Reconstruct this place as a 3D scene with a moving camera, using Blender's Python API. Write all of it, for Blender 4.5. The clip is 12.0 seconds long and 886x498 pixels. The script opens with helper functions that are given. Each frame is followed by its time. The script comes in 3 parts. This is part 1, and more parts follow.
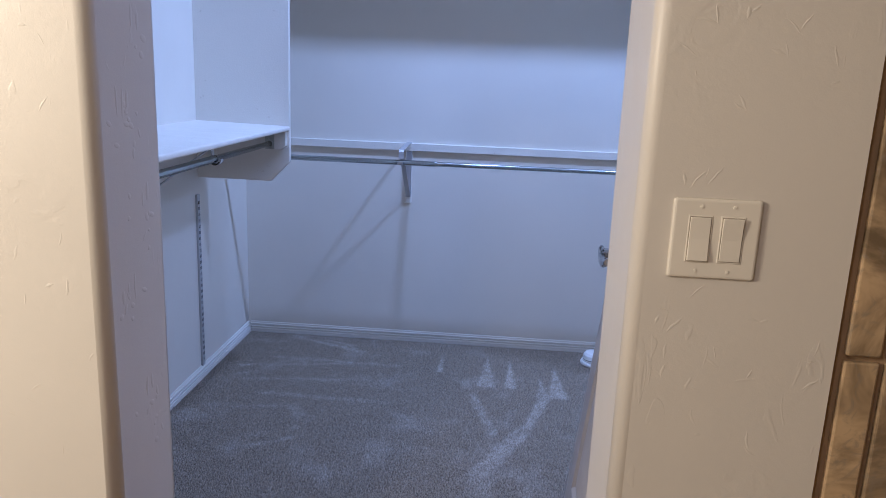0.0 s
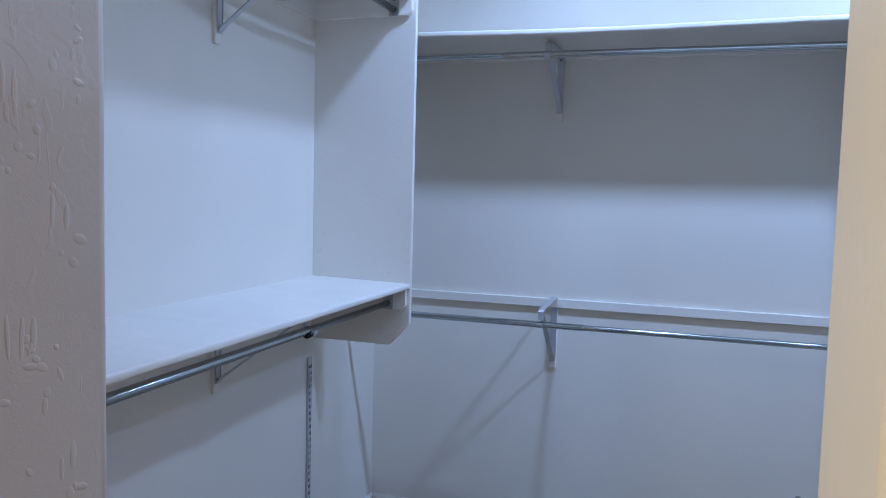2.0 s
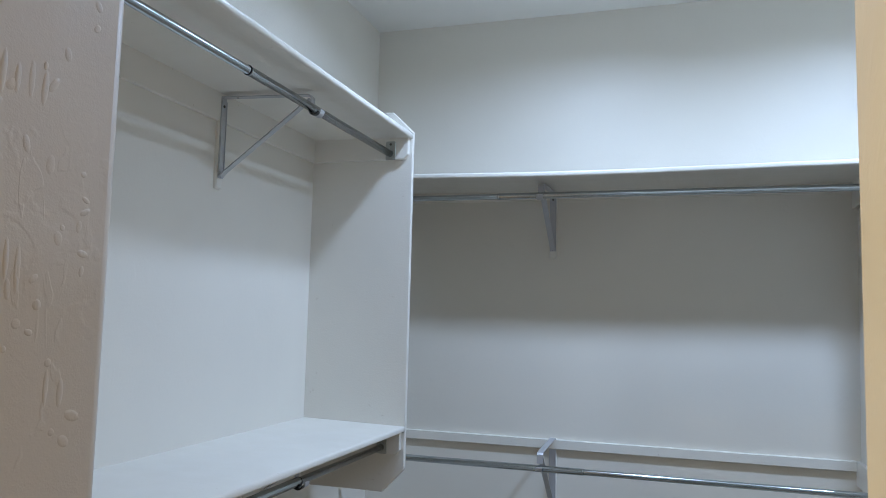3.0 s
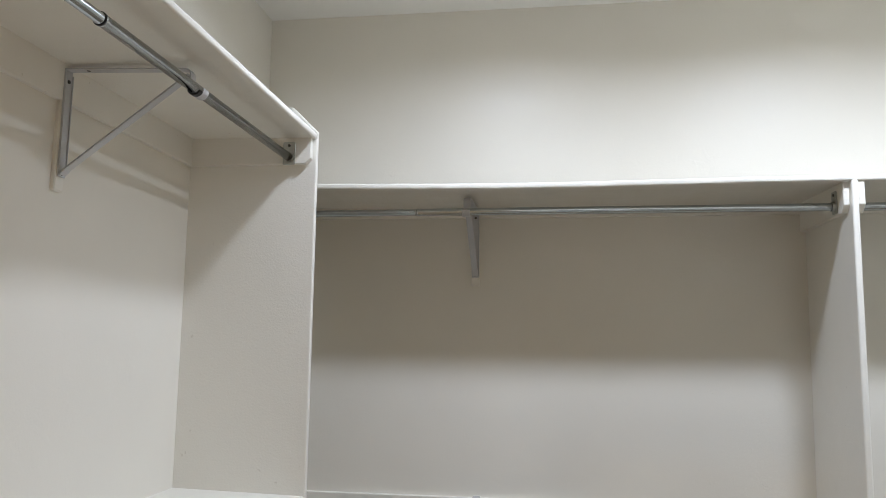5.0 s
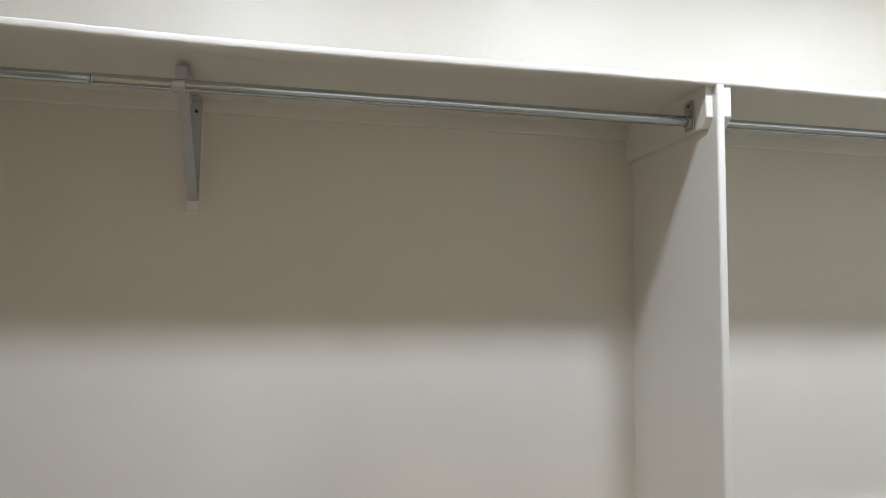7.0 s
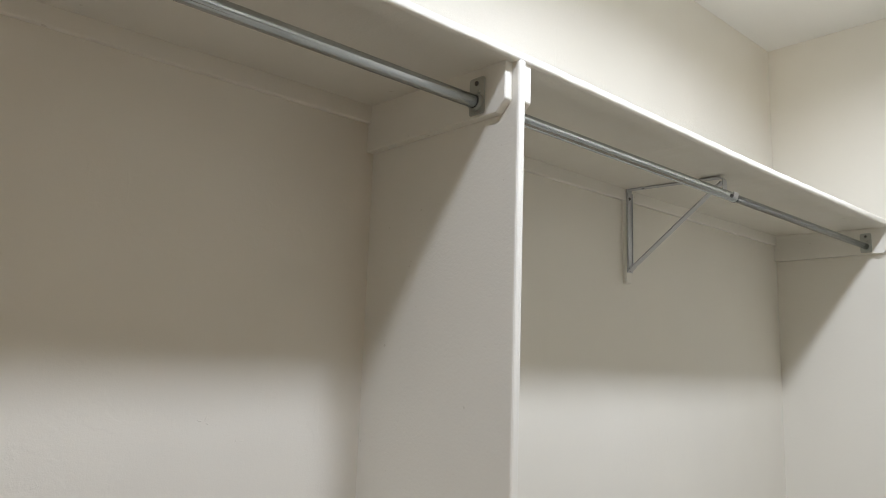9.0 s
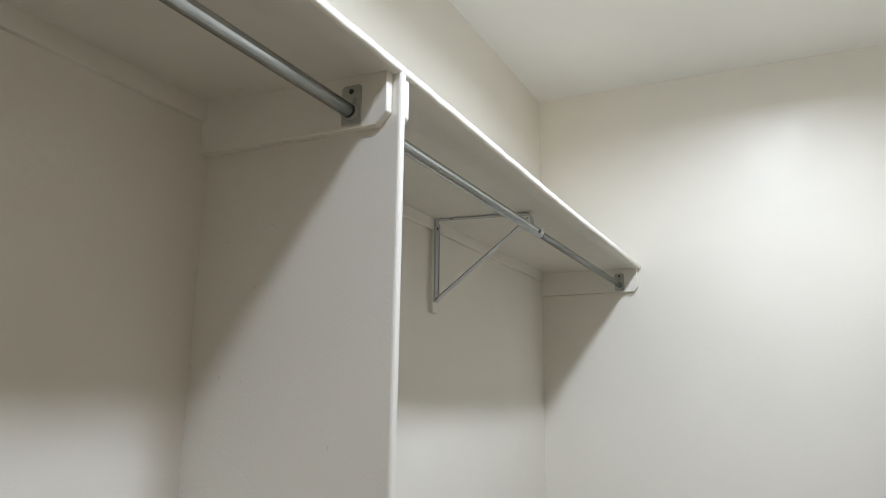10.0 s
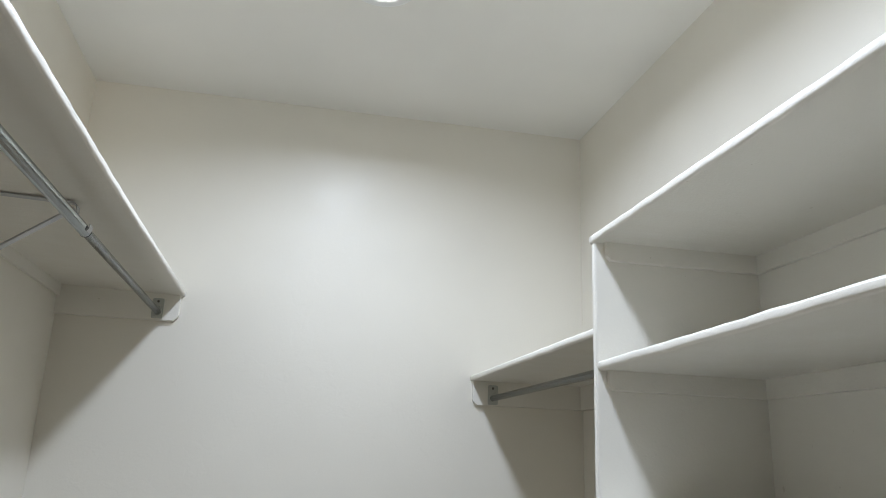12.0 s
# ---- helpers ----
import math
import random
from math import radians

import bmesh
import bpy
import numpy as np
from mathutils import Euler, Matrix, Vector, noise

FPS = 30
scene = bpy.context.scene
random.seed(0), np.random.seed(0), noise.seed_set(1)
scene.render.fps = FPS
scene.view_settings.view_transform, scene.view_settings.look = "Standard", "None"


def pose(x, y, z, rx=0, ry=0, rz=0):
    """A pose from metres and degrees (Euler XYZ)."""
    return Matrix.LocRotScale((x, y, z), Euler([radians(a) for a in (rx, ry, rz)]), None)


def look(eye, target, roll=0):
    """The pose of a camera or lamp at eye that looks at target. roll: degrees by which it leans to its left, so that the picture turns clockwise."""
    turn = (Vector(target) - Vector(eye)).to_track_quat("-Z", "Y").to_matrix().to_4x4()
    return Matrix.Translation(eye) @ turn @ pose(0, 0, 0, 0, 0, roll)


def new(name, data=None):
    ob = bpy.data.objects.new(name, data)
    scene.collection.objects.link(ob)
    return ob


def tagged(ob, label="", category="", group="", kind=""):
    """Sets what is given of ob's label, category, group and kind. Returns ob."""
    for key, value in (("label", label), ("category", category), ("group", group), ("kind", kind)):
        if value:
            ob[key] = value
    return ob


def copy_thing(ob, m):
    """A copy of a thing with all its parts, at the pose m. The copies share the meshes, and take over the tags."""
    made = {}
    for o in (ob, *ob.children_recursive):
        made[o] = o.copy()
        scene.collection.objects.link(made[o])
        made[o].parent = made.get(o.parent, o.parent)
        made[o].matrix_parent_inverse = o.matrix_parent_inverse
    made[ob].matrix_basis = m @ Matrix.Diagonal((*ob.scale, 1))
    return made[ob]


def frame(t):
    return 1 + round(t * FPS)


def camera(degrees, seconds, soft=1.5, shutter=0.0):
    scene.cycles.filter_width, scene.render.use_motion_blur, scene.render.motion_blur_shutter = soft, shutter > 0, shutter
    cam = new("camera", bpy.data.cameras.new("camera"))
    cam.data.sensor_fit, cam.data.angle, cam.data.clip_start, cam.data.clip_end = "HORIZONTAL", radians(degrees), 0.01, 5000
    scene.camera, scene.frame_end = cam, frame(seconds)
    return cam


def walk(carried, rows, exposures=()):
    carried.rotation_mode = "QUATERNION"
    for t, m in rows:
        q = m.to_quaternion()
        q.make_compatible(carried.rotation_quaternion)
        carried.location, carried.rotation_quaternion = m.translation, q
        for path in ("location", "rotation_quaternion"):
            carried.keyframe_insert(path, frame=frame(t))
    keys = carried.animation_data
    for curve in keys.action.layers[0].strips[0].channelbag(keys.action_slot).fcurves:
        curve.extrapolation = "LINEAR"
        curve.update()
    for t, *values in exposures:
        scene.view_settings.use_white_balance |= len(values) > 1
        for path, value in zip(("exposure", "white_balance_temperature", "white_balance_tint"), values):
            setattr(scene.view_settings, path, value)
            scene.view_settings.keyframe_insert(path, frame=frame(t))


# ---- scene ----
cam = camera(61.2, 12.0, soft=0.8)
PATH = [
    (0, (0.045, 0.017, 1.33), (-0.096, 1.96, 0.878), 2.3),
    (0.5, (-0.002, 0.2, 1.35), (-0.273, 2.131, 0.905), 2.0),
    (1, (-0.005, 0.342, 1.356), (-0.402, 2.262, 0.963), 1.6),
    (1.5, (0.05, 0.494, 1.397), (-0.469, 2.404, 1.106), 1.5),
    (2, (0.112, 0.537, 1.429), (-0.506, 2.434, 1.28), 1.5),
    (2.5, (0.125, 0.543, 1.439), (-0.519, 2.435, 1.482), 1.4),
    (3, (0.085, 0.548, 1.48), (-0.513, 2.447, 1.663), 1.4),
    (3.2, (0.068, 0.523, 1.489), (-0.506, 2.463, 1.72), 1.2),
    (4.8, (-0.129, 0.885, 1.516), (-0.444, 2.84, 1.792), 0.8),
    (5, (-0.145, 0.956, 1.515), (-0.424, 2.919, 1.775), 0.7),
    (5.5, (-0.171, 1.123, 1.484), (-0.341, 3.101, 1.725), 0.2),
    (6, (-0.234, 1.317, 1.487), (-0.194, 3.304, 1.708), -0.1),
    (6.5, (-0.21, 1.525, 1.476), (-0.014, 3.505, 1.679), 0.3),
    (6.7, (-0.19, 1.635, 1.486), (0.1, 3.603, 1.687), 0.3),
    (8.3, (-0.288, 2.19, 1.46), (0.674, 3.928, 1.69), 1.9),
    (8.5, (-0.266, 2.254, 1.459), (0.804, 3.923, 1.722), 1.6),
    (9, (-0.197, 2.389, 1.478), (1.141, 3.841, 1.793), 1.7),
    (9.5, (-0.216, 2.526, 1.478), (1.367, 3.687, 1.856), 1.1),
    (10, (-0.268, 2.648, 1.48), (1.496, 3.499, 1.886), 0.6),
    (10.5, (-0.217, 2.719, 1.482), (1.664, 3.253, 1.902), 0.5),
    (11, (-0.087, 2.738, 1.492), (1.846, 2.966, 1.95), 1.3),
    (11.5, (-0.013, 2.757, 1.501), (1.922, 2.685, 2.001), 1.9),
    (12, (0.011, 2.834, 1.512), (1.902, 2.459, 2.044), 2.2),
]
EXPOSURES = [
    (0.0, 0.02, 4140, 21), (0.5, -0.10, 4080, 21), (0.8, -0.10, 4060, 22), (1.5, -0.06, 4180, 18), (2.0, -0.06, 4330, 12), (2.5, -0.07, 4600, 6), (3.2, -0.05, 5150, 4),
    (4.8, 0.07, 6050, 7.5), (6.7, 0.08, 6180, 8), (8.3, 0.22, 6450, 8.5), (9.5, 0.18, 6330, 7.5), (10.5, 0.08, 6150, 6.5), (12.0, -0.13, 6050, 6),
]
walk(cam, [(t, look(eye, target, roll)) for t, eye, target, roll in PATH], EXPOSURES)

# ---- plan, in metres ----
L, F, R, C = -1.20, 3.60, 2.648, 2.762     # closet: left wall, far wall, right wall, ceiling
DI, DO = 1.250, 1.040                      # door wall: closet face, bathroom face
JL, JR = -0.528, 0.232                     # door opening
JOG, N = 0.56, 1.765                      # the closet's short wall behind the door, and the near wall beyond it
HEAD = 2.06                               # head of the door opening
SX, PY = -0.812, 3.011                    # front edge of the left shelves, their end panel
FS, PX = 3.20, 0.725                      # front edge of the far shelf, its divider
ZU, ZL, ZS, ZC = 2.131, 1.105, 2.021, 1.008  # tops: upper left, lower left, far shelf, far lower cleat
T = 0.019                                 # board thickness

# ---- light ----
world = bpy.data.worlds.new("world")
scene.world = world
world.use_nodes = True
world.node_tree.nodes["Background"].inputs[0].default_value = (0.5, 0.5, 0.5, 1)
world.node_tree.nodes["Background"].inputs[1].default_value = 0.02


def disc_lamp(name, place, size, watts, colour, spread=180):
    data = bpy.data.lights.new(name, "AREA")
    data.shape, data.size, data.energy, data.color = "DISK", size, watts, colour
    data.spread = radians(spread)
    ob = new(name, data)
    ob.matrix_basis = pose(*place)
    return ob


LAMPS = [(-0.29, 2.67), (0.80, 2.67), (1.825, 2.67)]
for (lx, ly), watts in zip(LAMPS, (9.4, 12.6, 11.6)):
    disc_lamp("closet_lamp", (lx, ly, C - 0.012), 0.13, watts, (0.93, 0.985, 1.14), 160)
# bathroom's warm light: unseen lamps added behind where the walk begins, left and ceiling
disc_lamp("bathroom_fill_left", (-1.80, 0.0, 1.62), 0.60, 45.0, (1.0, 0.66, 0.26)).matrix_basis = look((-1.80, 0.0, 1.62), (0.4, 1.1, 1.0))
disc_lamp("bathroom_fill_top", (-0.95, -0.90, C - 0.02), 0.25, 25.0, (1.0, 0.70, 0.36))


# ---- materials ----
def material(name, colour, rough=0.5, metal=0.0):
    mat = bpy.data.materials.new(name)
    mat.use_nodes = True
    nt = mat.node_tree
    bsdf = nt.nodes["Principled BSDF"]
    bsdf.inputs["Base Color"].default_value = (*colour, 1)
    bsdf.inputs["Roughness"].default_value = rough
    bsdf.inputs["Metallic"].default_value = metal
    return mat, nt, bsdf


def node(nt, kind, **inputs):
    n = nt.nodes.new(kind)
    for k, val in inputs.items():
        n.inputs[k.replace("_", " ")].default_value = val
    return n


def coords(nt, scale=(1, 1, 1)):
    tc = nt.nodes.new("ShaderNodeNewGeometry")
    mp = nt.nodes.new("ShaderNodeMapping")
    mp.inputs["Scale"].default_value = scale
    nt.links.new(tc.outputs["Position"], mp.inputs["Vector"])
    return mp.outputs["Vector"]


def noise_tex(nt, vec, scale, detail=3.0, rough=0.55, distortion=0.0):
    n = node(nt, "ShaderNodeTexNoise", Scale=scale, Detail=detail, Roughness=rough, Distortion=distortion)
    nt.links.new(vec, n.inputs["Vector"])
    return n.outputs["Fac"]


def ramp(nt, fac, a, b, lo=0.0, hi=1.0):
    n = node(nt, "ShaderNodeMapRange", From_Min=a, From_Max=b, To_Min=lo, To_Max=hi)
    n.interpolation_type = "SMOOTHSTEP"
    nt.links.new(fac, n.inputs["Value"])
    return n.outputs["Result"]


def maths(nt, op, a, b=None, clamp=False):
    n = nt.nodes.new("ShaderNodeMath")
    n.operation, n.use_clamp = op, clamp
    for k, val in enumerate((a, b)):
        if val is None:
            continue
        if isinstance(val, (int, float)):
            n.inputs[k].default_value = val
        else:
            nt.links.new(val, n.inputs[k])
    return n.outputs[0]


def mix(nt, fac, a, b):
    n = nt.nodes.new("ShaderNodeMix")
    n.data_type = "RGBA"
    if isinstance(fac, (int, float)):
        n.inputs[0].default_value = fac
    else:
        nt.links.new(fac, n.inputs[0])
    for k, val in ((6, a), (7, b)):
        if isinstance(val, tuple):
            n.inputs[k].default_value = (*val, 1)
        else:
            nt.links.new(val, n.inputs[k])
    return n.outputs[2]


def bump(nt, bsdf, *layers):
    """Layers of (height, distance in metres, strength), each over the one before."""
    last = None
    for height, dist, strength in layers:
        b = node(nt, "ShaderNodeBump", Strength=strength, Distance=dist)
        nt.links.new(height, b.inputs["Height"])
        if last:
            nt.links.new(last, b.inputs["Normal"])
        last = b.outputs["Normal"]
    nt.links.new(last, bsdf.inputs["Normal"])


def wall_paint(name, colour, rough, trowel, peel=0.25):
    """Painted drywall: a fine roller stipple and flat-topped smears of hand-trowelled mud."""
    mat, nt, bsdf = material(name, colour, rough)
    vec = coords(nt)
    big = noise_tex(nt, vec, 1.3, 3.0)
    col = mix(nt, ramp(nt, big, 0.3, 0.7), tuple(c * 0.965 for c in colour), tuple(min(1, c * 1.02) for c in colour))
    nt.links.new(col, bsdf.inputs["Base Color"])
    fine = noise_tex(nt, vec, 420.0, 2.0)
    mud = noise_tex(nt, vec, 17.0, 3.0, 0.55, 0.5)
    area = noise_tex(nt, vec, 3.1, 1.0)
    smear = maths(nt, "MULTIPLY", ramp(nt, mud, 0.50, 0.60), ramp(nt, area, 0.50, 0.58))
    comb = noise_tex(nt, coords(nt, (1.0, 1.0, 0.35)), 32.0, 2.0, 0.5, 1.2)
    patch = noise_tex(nt, coords(nt, (1.0, 1.0, 0.8)), 4.3, 1.0)
    stroke = maths(nt, "MULTIPLY", ramp(nt, comb, 0.62, 0.68), ramp(nt, patch, 0.56, 0.62))
    wave = noise_tex(nt, vec, 6.0, 2.0)
    bump(nt, bsdf, (wave, 0.004, 0.35), (noise_tex(nt, vec, 110.0, 2.0), 0.0012, peel * 0.6), (fine, 0.0006, peel), (smear, 0.0016, trowel * 0.6), (stroke, 0.0018, trowel * 0.6))
    nt.links.new(ramp(nt, noise_tex(nt, vec, 9.0, 4.0), 0.3, 0.7, rough - 0.05, rough + 0.07), bsdf.inputs["Roughness"])
    return mat


def board_paint(name, colour, rough):
    """Brushed enamel on boards, with faint brush lines and little nicks."""
    mat, nt, bsdf = material(name, colour, rough)
    vec = coords(nt)
    big = noise_tex(nt, vec, 2.2, 3.0)
    nick = ramp(nt, noise_tex(nt, vec, 46.0, 2.0), 0.745, 0.765)
    col = mix(nt, ramp(nt, big, 0.3, 0.7), tuple(c * 0.97 for c in colour), colour)
    col = mix(nt, maths(nt, "MULTIPLY", nick, 0.35), col, (0.5, 0.44, 0.35))
    nt.links.new(col, bsdf.inputs["Base Color"])
    fine = noise_tex(nt, vec, 240.0, 3.0)
    lump = noise_tex(nt, vec, 30.0, 2.0)
    bump(nt, bsdf, (lump, 0.0015, 0.25), (noise_tex(nt, vec, 170.0, 2.0), 0.0012, 0.42), (fine, 0.0005, 0.3))
    nt.links.new(ramp(nt, noise_tex(nt, vec, 12.0, 4.0), 0.3, 0.7, rough - 0.06, rough + 0.08), bsdf.inputs["Roughness"])
    return mat


CLOSET = wall_paint("closet_wall_paint", (0.80, 0.762, 0.672), 0.41, 0.16, 0.35)
BATH = wall_paint("bathroom_wall_paint", (0.66, 0.615, 0.54), 0.46, 0.30)
TAN = wall_paint("unseen_tan_wall", (0.42, 0.37, 0.30), 0.5, 0.5)
CEILING = wall_paint("ceiling_paint", (0.84, 0.82, 0.765), 0.6, 0.05)
BOARD = board_paint("shelf_enamel", (0.825, 0.793, 0.712), 0.36)
TRIM = board_paint("trim_enamel", (0.83, 0.805, 0.745), 0.34)
DOORPAINT = board_paint("door_enamel", (0.60, 0.535, 0.45), 0.40)


def metal_material(name, colour, rough, streak=True, metal=1.0):
    mat, nt, bsdf = material(name, colour, rough, metal)
    vec = coords(nt)
    spangle = noise_tex(nt, vec, 2.5, 2.0, 0.5)
    nt.links.new(ramp(nt, spangle, 0.3, 0.7, rough - 0.04, rough + 0.05), bsdf.inputs["Roughness"])
    nt.links.new(mix(nt, ramp(nt, spangle, 0.35, 0.7), tuple(c * 0.94 for c in colour), colour), bsdf.inputs["Base Color"])
    bump(nt, bsdf, (noise_tex(nt, vec, 260.0, 1.0), 0.0002, 0.05))
    return mat


STEEL = metal_material("galvanised_rod", (0.50, 0.535, 0.55), 0.16)
ZINC = metal_material("zinc_flange", (0.50, 0.51, 0.48), 0.34)
CHROME = metal_material("satin_nickel", (0.45, 0.43, 0.41), 0.10)
BRACKET = metal_material("bracket_enamel", (0.54, 0.54, 0.55), 0.36, metal=0.35)
RING = metal_material("blackened_steel", (0.05, 0.05, 0.05), 0.4, metal=0.6)
DARK = metal_material("screw_recess", (0.09, 0.085, 0.08), 0.45, metal=0.4)
PLASTIC, nt_, b_ = material("white_plastic", (0.82, 0.82, 0.80), 0.35)
bump(nt_, b_, (noise_tex(nt_, coords(nt_), 300.0, 2.0), 0.0003, 0.2))
IVORY, nt_, b_ = material("almond_plastic", (0.74, 0.69, 0.585), 0.32)
bump(nt_, b_, (noise_tex(nt_, coords(nt_), 500.0, 2.0), 0.0002, 0.2))
# near-black paint for the shade inside slots and slits that aren't cut through
SLOT, nt_, b_ = material("slot_shade", (0.05, 0.05, 0.05), 0.7)
# darker tan stands in for the shade in the gap round each rocker
GAP, nt_, b_ = material("gap_shade_tan", (0.34, 0.30, 0.23), 0.5)
GROUT, nt_, b_ = material("grout", (0.36, 0.24, 0.12), 0.9)
bump(nt_, b_, (noise_tex(nt_, coords(nt_), 260.0, 3.0), 0.001, 0.5))
GLOW, nt_, b_ = material("lamp_diffuser", (0.9, 0.9, 0.88), 0.5)
b_.inputs["Emission Color"].default_value = (1.0, 0.96, 0.9, 1)
b_.inputs["Emission Strength"].default_value = 14.0


def tile_material():
    mat, nt, bsdf = material("slate_tile", (0.25, 0.17, 0.09), 0.5)
    vec = coords(nt)
    info = nt.nodes.new("ShaderNodeObjectInfo")
    shift = nt.nodes.new("ShaderNodeVectorMath")
    shift.operation = "ADD"
    comb = nt.nodes.new("ShaderNodeCombineXYZ")
    nt.links.new(maths(nt, "MULTIPLY", info.outputs["Random"], 19.0), comb.inputs[0])
    nt.links.new(vec, shift.inputs[0])
    nt.links.new(comb.outputs[0], shift.inputs[1])
    v2 = shift.outputs[0]
    cloud = noise_tex(nt, v2, 7.0, 5.0, 0.62, 0.8)
    vein = noise_tex(nt, v2, 26.0, 4.0, 0.6, 2.0)
    a = mix(nt, ramp(nt, cloud, 0.36, 0.62), (0.15, 0.105, 0.05), (0.56, 0.40, 0.20))
    b = mix(nt, ramp(nt, vein, 0.5, 0.72, 0.0, 0.7), a, (0.24, 0.20, 0.14))
    c = mix(nt, maths(nt, "MULTIPLY", info.outputs["Random"], 0.45), b, (0.33, 0.25, 0.15))
    nt.links.new(c, bsdf.inputs["Base Color"])
    bump(nt, bsdf, (cloud, 0.003, 0.2), (vein, 0.001, 0.25))
    return mat


def carpet_material():
    """Cut-pile carpet: mottled taupe yarn, with the paler strokes that a vacuum cleaner leaves in the pile."""
    mat, nt, bsdf = material("taupe_carpet", (0.2, 0.16, 0.13), 0.95)
    vec = coords(nt)
    sep = nt.nodes.new("ShaderNodeSeparateXYZ")
    nt.links.new(vec, sep.inputs[0])
    x, y = sep.outputs[0], sep.outputs[1]
    wob = maths(nt, "MULTIPLY", maths(nt, "SUBTRACT", noise_tex(nt, vec, 55.0, 3.0), 0.5), 0.06)
    xw = maths(nt, "ADD", x, wob)
    yw = maths(nt, "ADD", y, wob)
    total = None

    def add(m):
        nonlocal total
        total = m if total is None else maths(nt, "MAXIMUM", total, m)

    # wedges: narrow at the far end, wide at the near end (apex x, apex y, base y, half width)
    for ax, ay, by, hw in ((0.035, 3.50, 3.06, 0.05), (0.14, 3.48, 3.06, 0.036), (0.345, 3.42, 2.99, 0.05), (0.275, 3.28, 2.99, 0.03),
                           (-0.18, 3.46, 3.20, 0.022)):
        k = maths(nt, "DIVIDE", maths(nt, "SUBTRACT", ay, yw), ay - by)
        side = maths(nt, "SUBTRACT", maths(nt, "MULTIPLY", k, hw), maths(nt, "ABSOLUTE", maths(nt, "SUBTRACT", xw, ax)))
        m = maths(nt, "MULTIPLY", ramp(nt, side, 0.0, 0.012), ramp(nt, maths(nt, "SUBTRACT", yw, by), 0.0, 0.02))
        add(maths(nt, "MULTIPLY", m, 0.9))
    # strokes: a line from one point to another with a half width
    for x0, y0, x1, y1, hw, s in ((-0.03, 3.02, 0.09, 2.58, 0.024, 0.6), (0.30, 3.04, 0.19, 2.66, 0.030, 0.8),
                                  (0.20, 2.70, -0.01, 2.26, 0.05, 0.75), (0.10, 2.60, 0.02, 2.15, 0.06, 0.4),
                                  (-0.97, 3.55, -0.52, 3.37, 0.020, 0.7), (-0.80, 3.52, -0.58, 3.45, 0.02, 0.5),
                                  (-1.12, 3.12, -0.43, 3.27, 0.014, 0.55), (-1.00, 3.26, -0.34, 3.24, 0.018, 0.45),
                                  (-1.10, 2.98, -0.30, 3.08, 0.014, 0.45), (-0.94, 2.86, -0.33, 2.84, 0.020, 0.45),
                                  (-0.85, 3.04, -0.25, 2.98, 0.010, 0.4), (-0.90, 2.34, -0.62, 2.52, 0.014, 0.5),
                                  (-0.36, 2.55, -0.34, 2.30, 0.05, 0.35), (-0.52, 2.35, -0.46, 2.15, 0.03, 0.4),
                                  (-1.0, 2.70, -0.70, 2.76, 0.012, 0.4), (0.24, 2.45, 0.16, 2.1, 0.03, 0.35)):
        ln = math.hypot(x1 - x0, y1 - y0)
        dx, dy = (x1 - x0) / ln, (y1 - y0) / ln
        rx, ry = maths(nt, "SUBTRACT", xw, x0), maths(nt, "SUBTRACT", yw, y0)
        along = maths(nt, "ADD", maths(nt, "MULTIPLY", rx, dx), maths(nt, "MULTIPLY", ry, dy))
        across = maths(nt, "ABSOLUTE", maths(nt, "SUBTRACT", maths(nt, "MULTIPLY", rx, dy), maths(nt, "MULTIPLY", ry, dx)))
        ends = maths(nt, "MULTIPLY", ramp(nt, along, 0.0, 0.06), ramp(nt, along, ln, ln - 0.06))
        add(maths(nt, "MULTIPLY", maths(nt, "MULTIPLY", ends, ramp(nt, across, hw, hw * 0.4)), s))
    patch = noise_tex(nt, vec, 5.0, 4.0, 0.6, 0.6)
    yarn = noise_tex(nt, vec, 150.0, 2.5, 0.7)
    fleck = noise_tex(nt, vec, 75.0, 3.0, 0.7)
    broken = maths(nt, "MULTIPLY", maths(nt, "MULTIPLY", total, ramp(nt, fleck, 0.30, 0.62, 0.35, 1.0)), ramp(nt, noise_tex(nt, vec, 28.0, 3.0, 0.6), 0.36, 0.56, 0.45, 1.1))
    pale = maths(nt, "MAXIMUM", maths(nt, "MULTIPLY", ramp(nt, patch, 0.50, 0.72), 0.35), broken)
    base = mix(nt, ramp(nt, yarn, 0.40, 0.62), (0.11, 0.09, 0.062), (0.44, 0.365, 0.258))
    geo = nt.nodes.new("ShaderNodeNewGeometry")
    base = mix(nt, 0.45, base, mix(nt, geo.outputs["Random Per Island"], (0.14, 0.115, 0.08), (0.44, 0.365, 0.258)))
    base = mix(nt, ramp(nt, fleck, 0.4, 0.75, 0.0, 0.5), base, (0.27, 0.228, 0.172))
    col = mix(nt, maths(nt, "MULTIPLY", pale, ramp(nt, yarn, 0.36, 0.6, 0.3, 0.85)), base, (0.66, 0.59, 0.49))
    nt.links.new(col, bsdf.inputs["Base Color"])
    bsdf.inputs["Sheen Weight"].default_value = 0.25
    bsdf.inputs["Specular IOR Level"].default_value = 0.1
    bump(nt, bsdf, (patch, 0.01, 0.2), (fleck, 0.004, 0.4))
    return mat


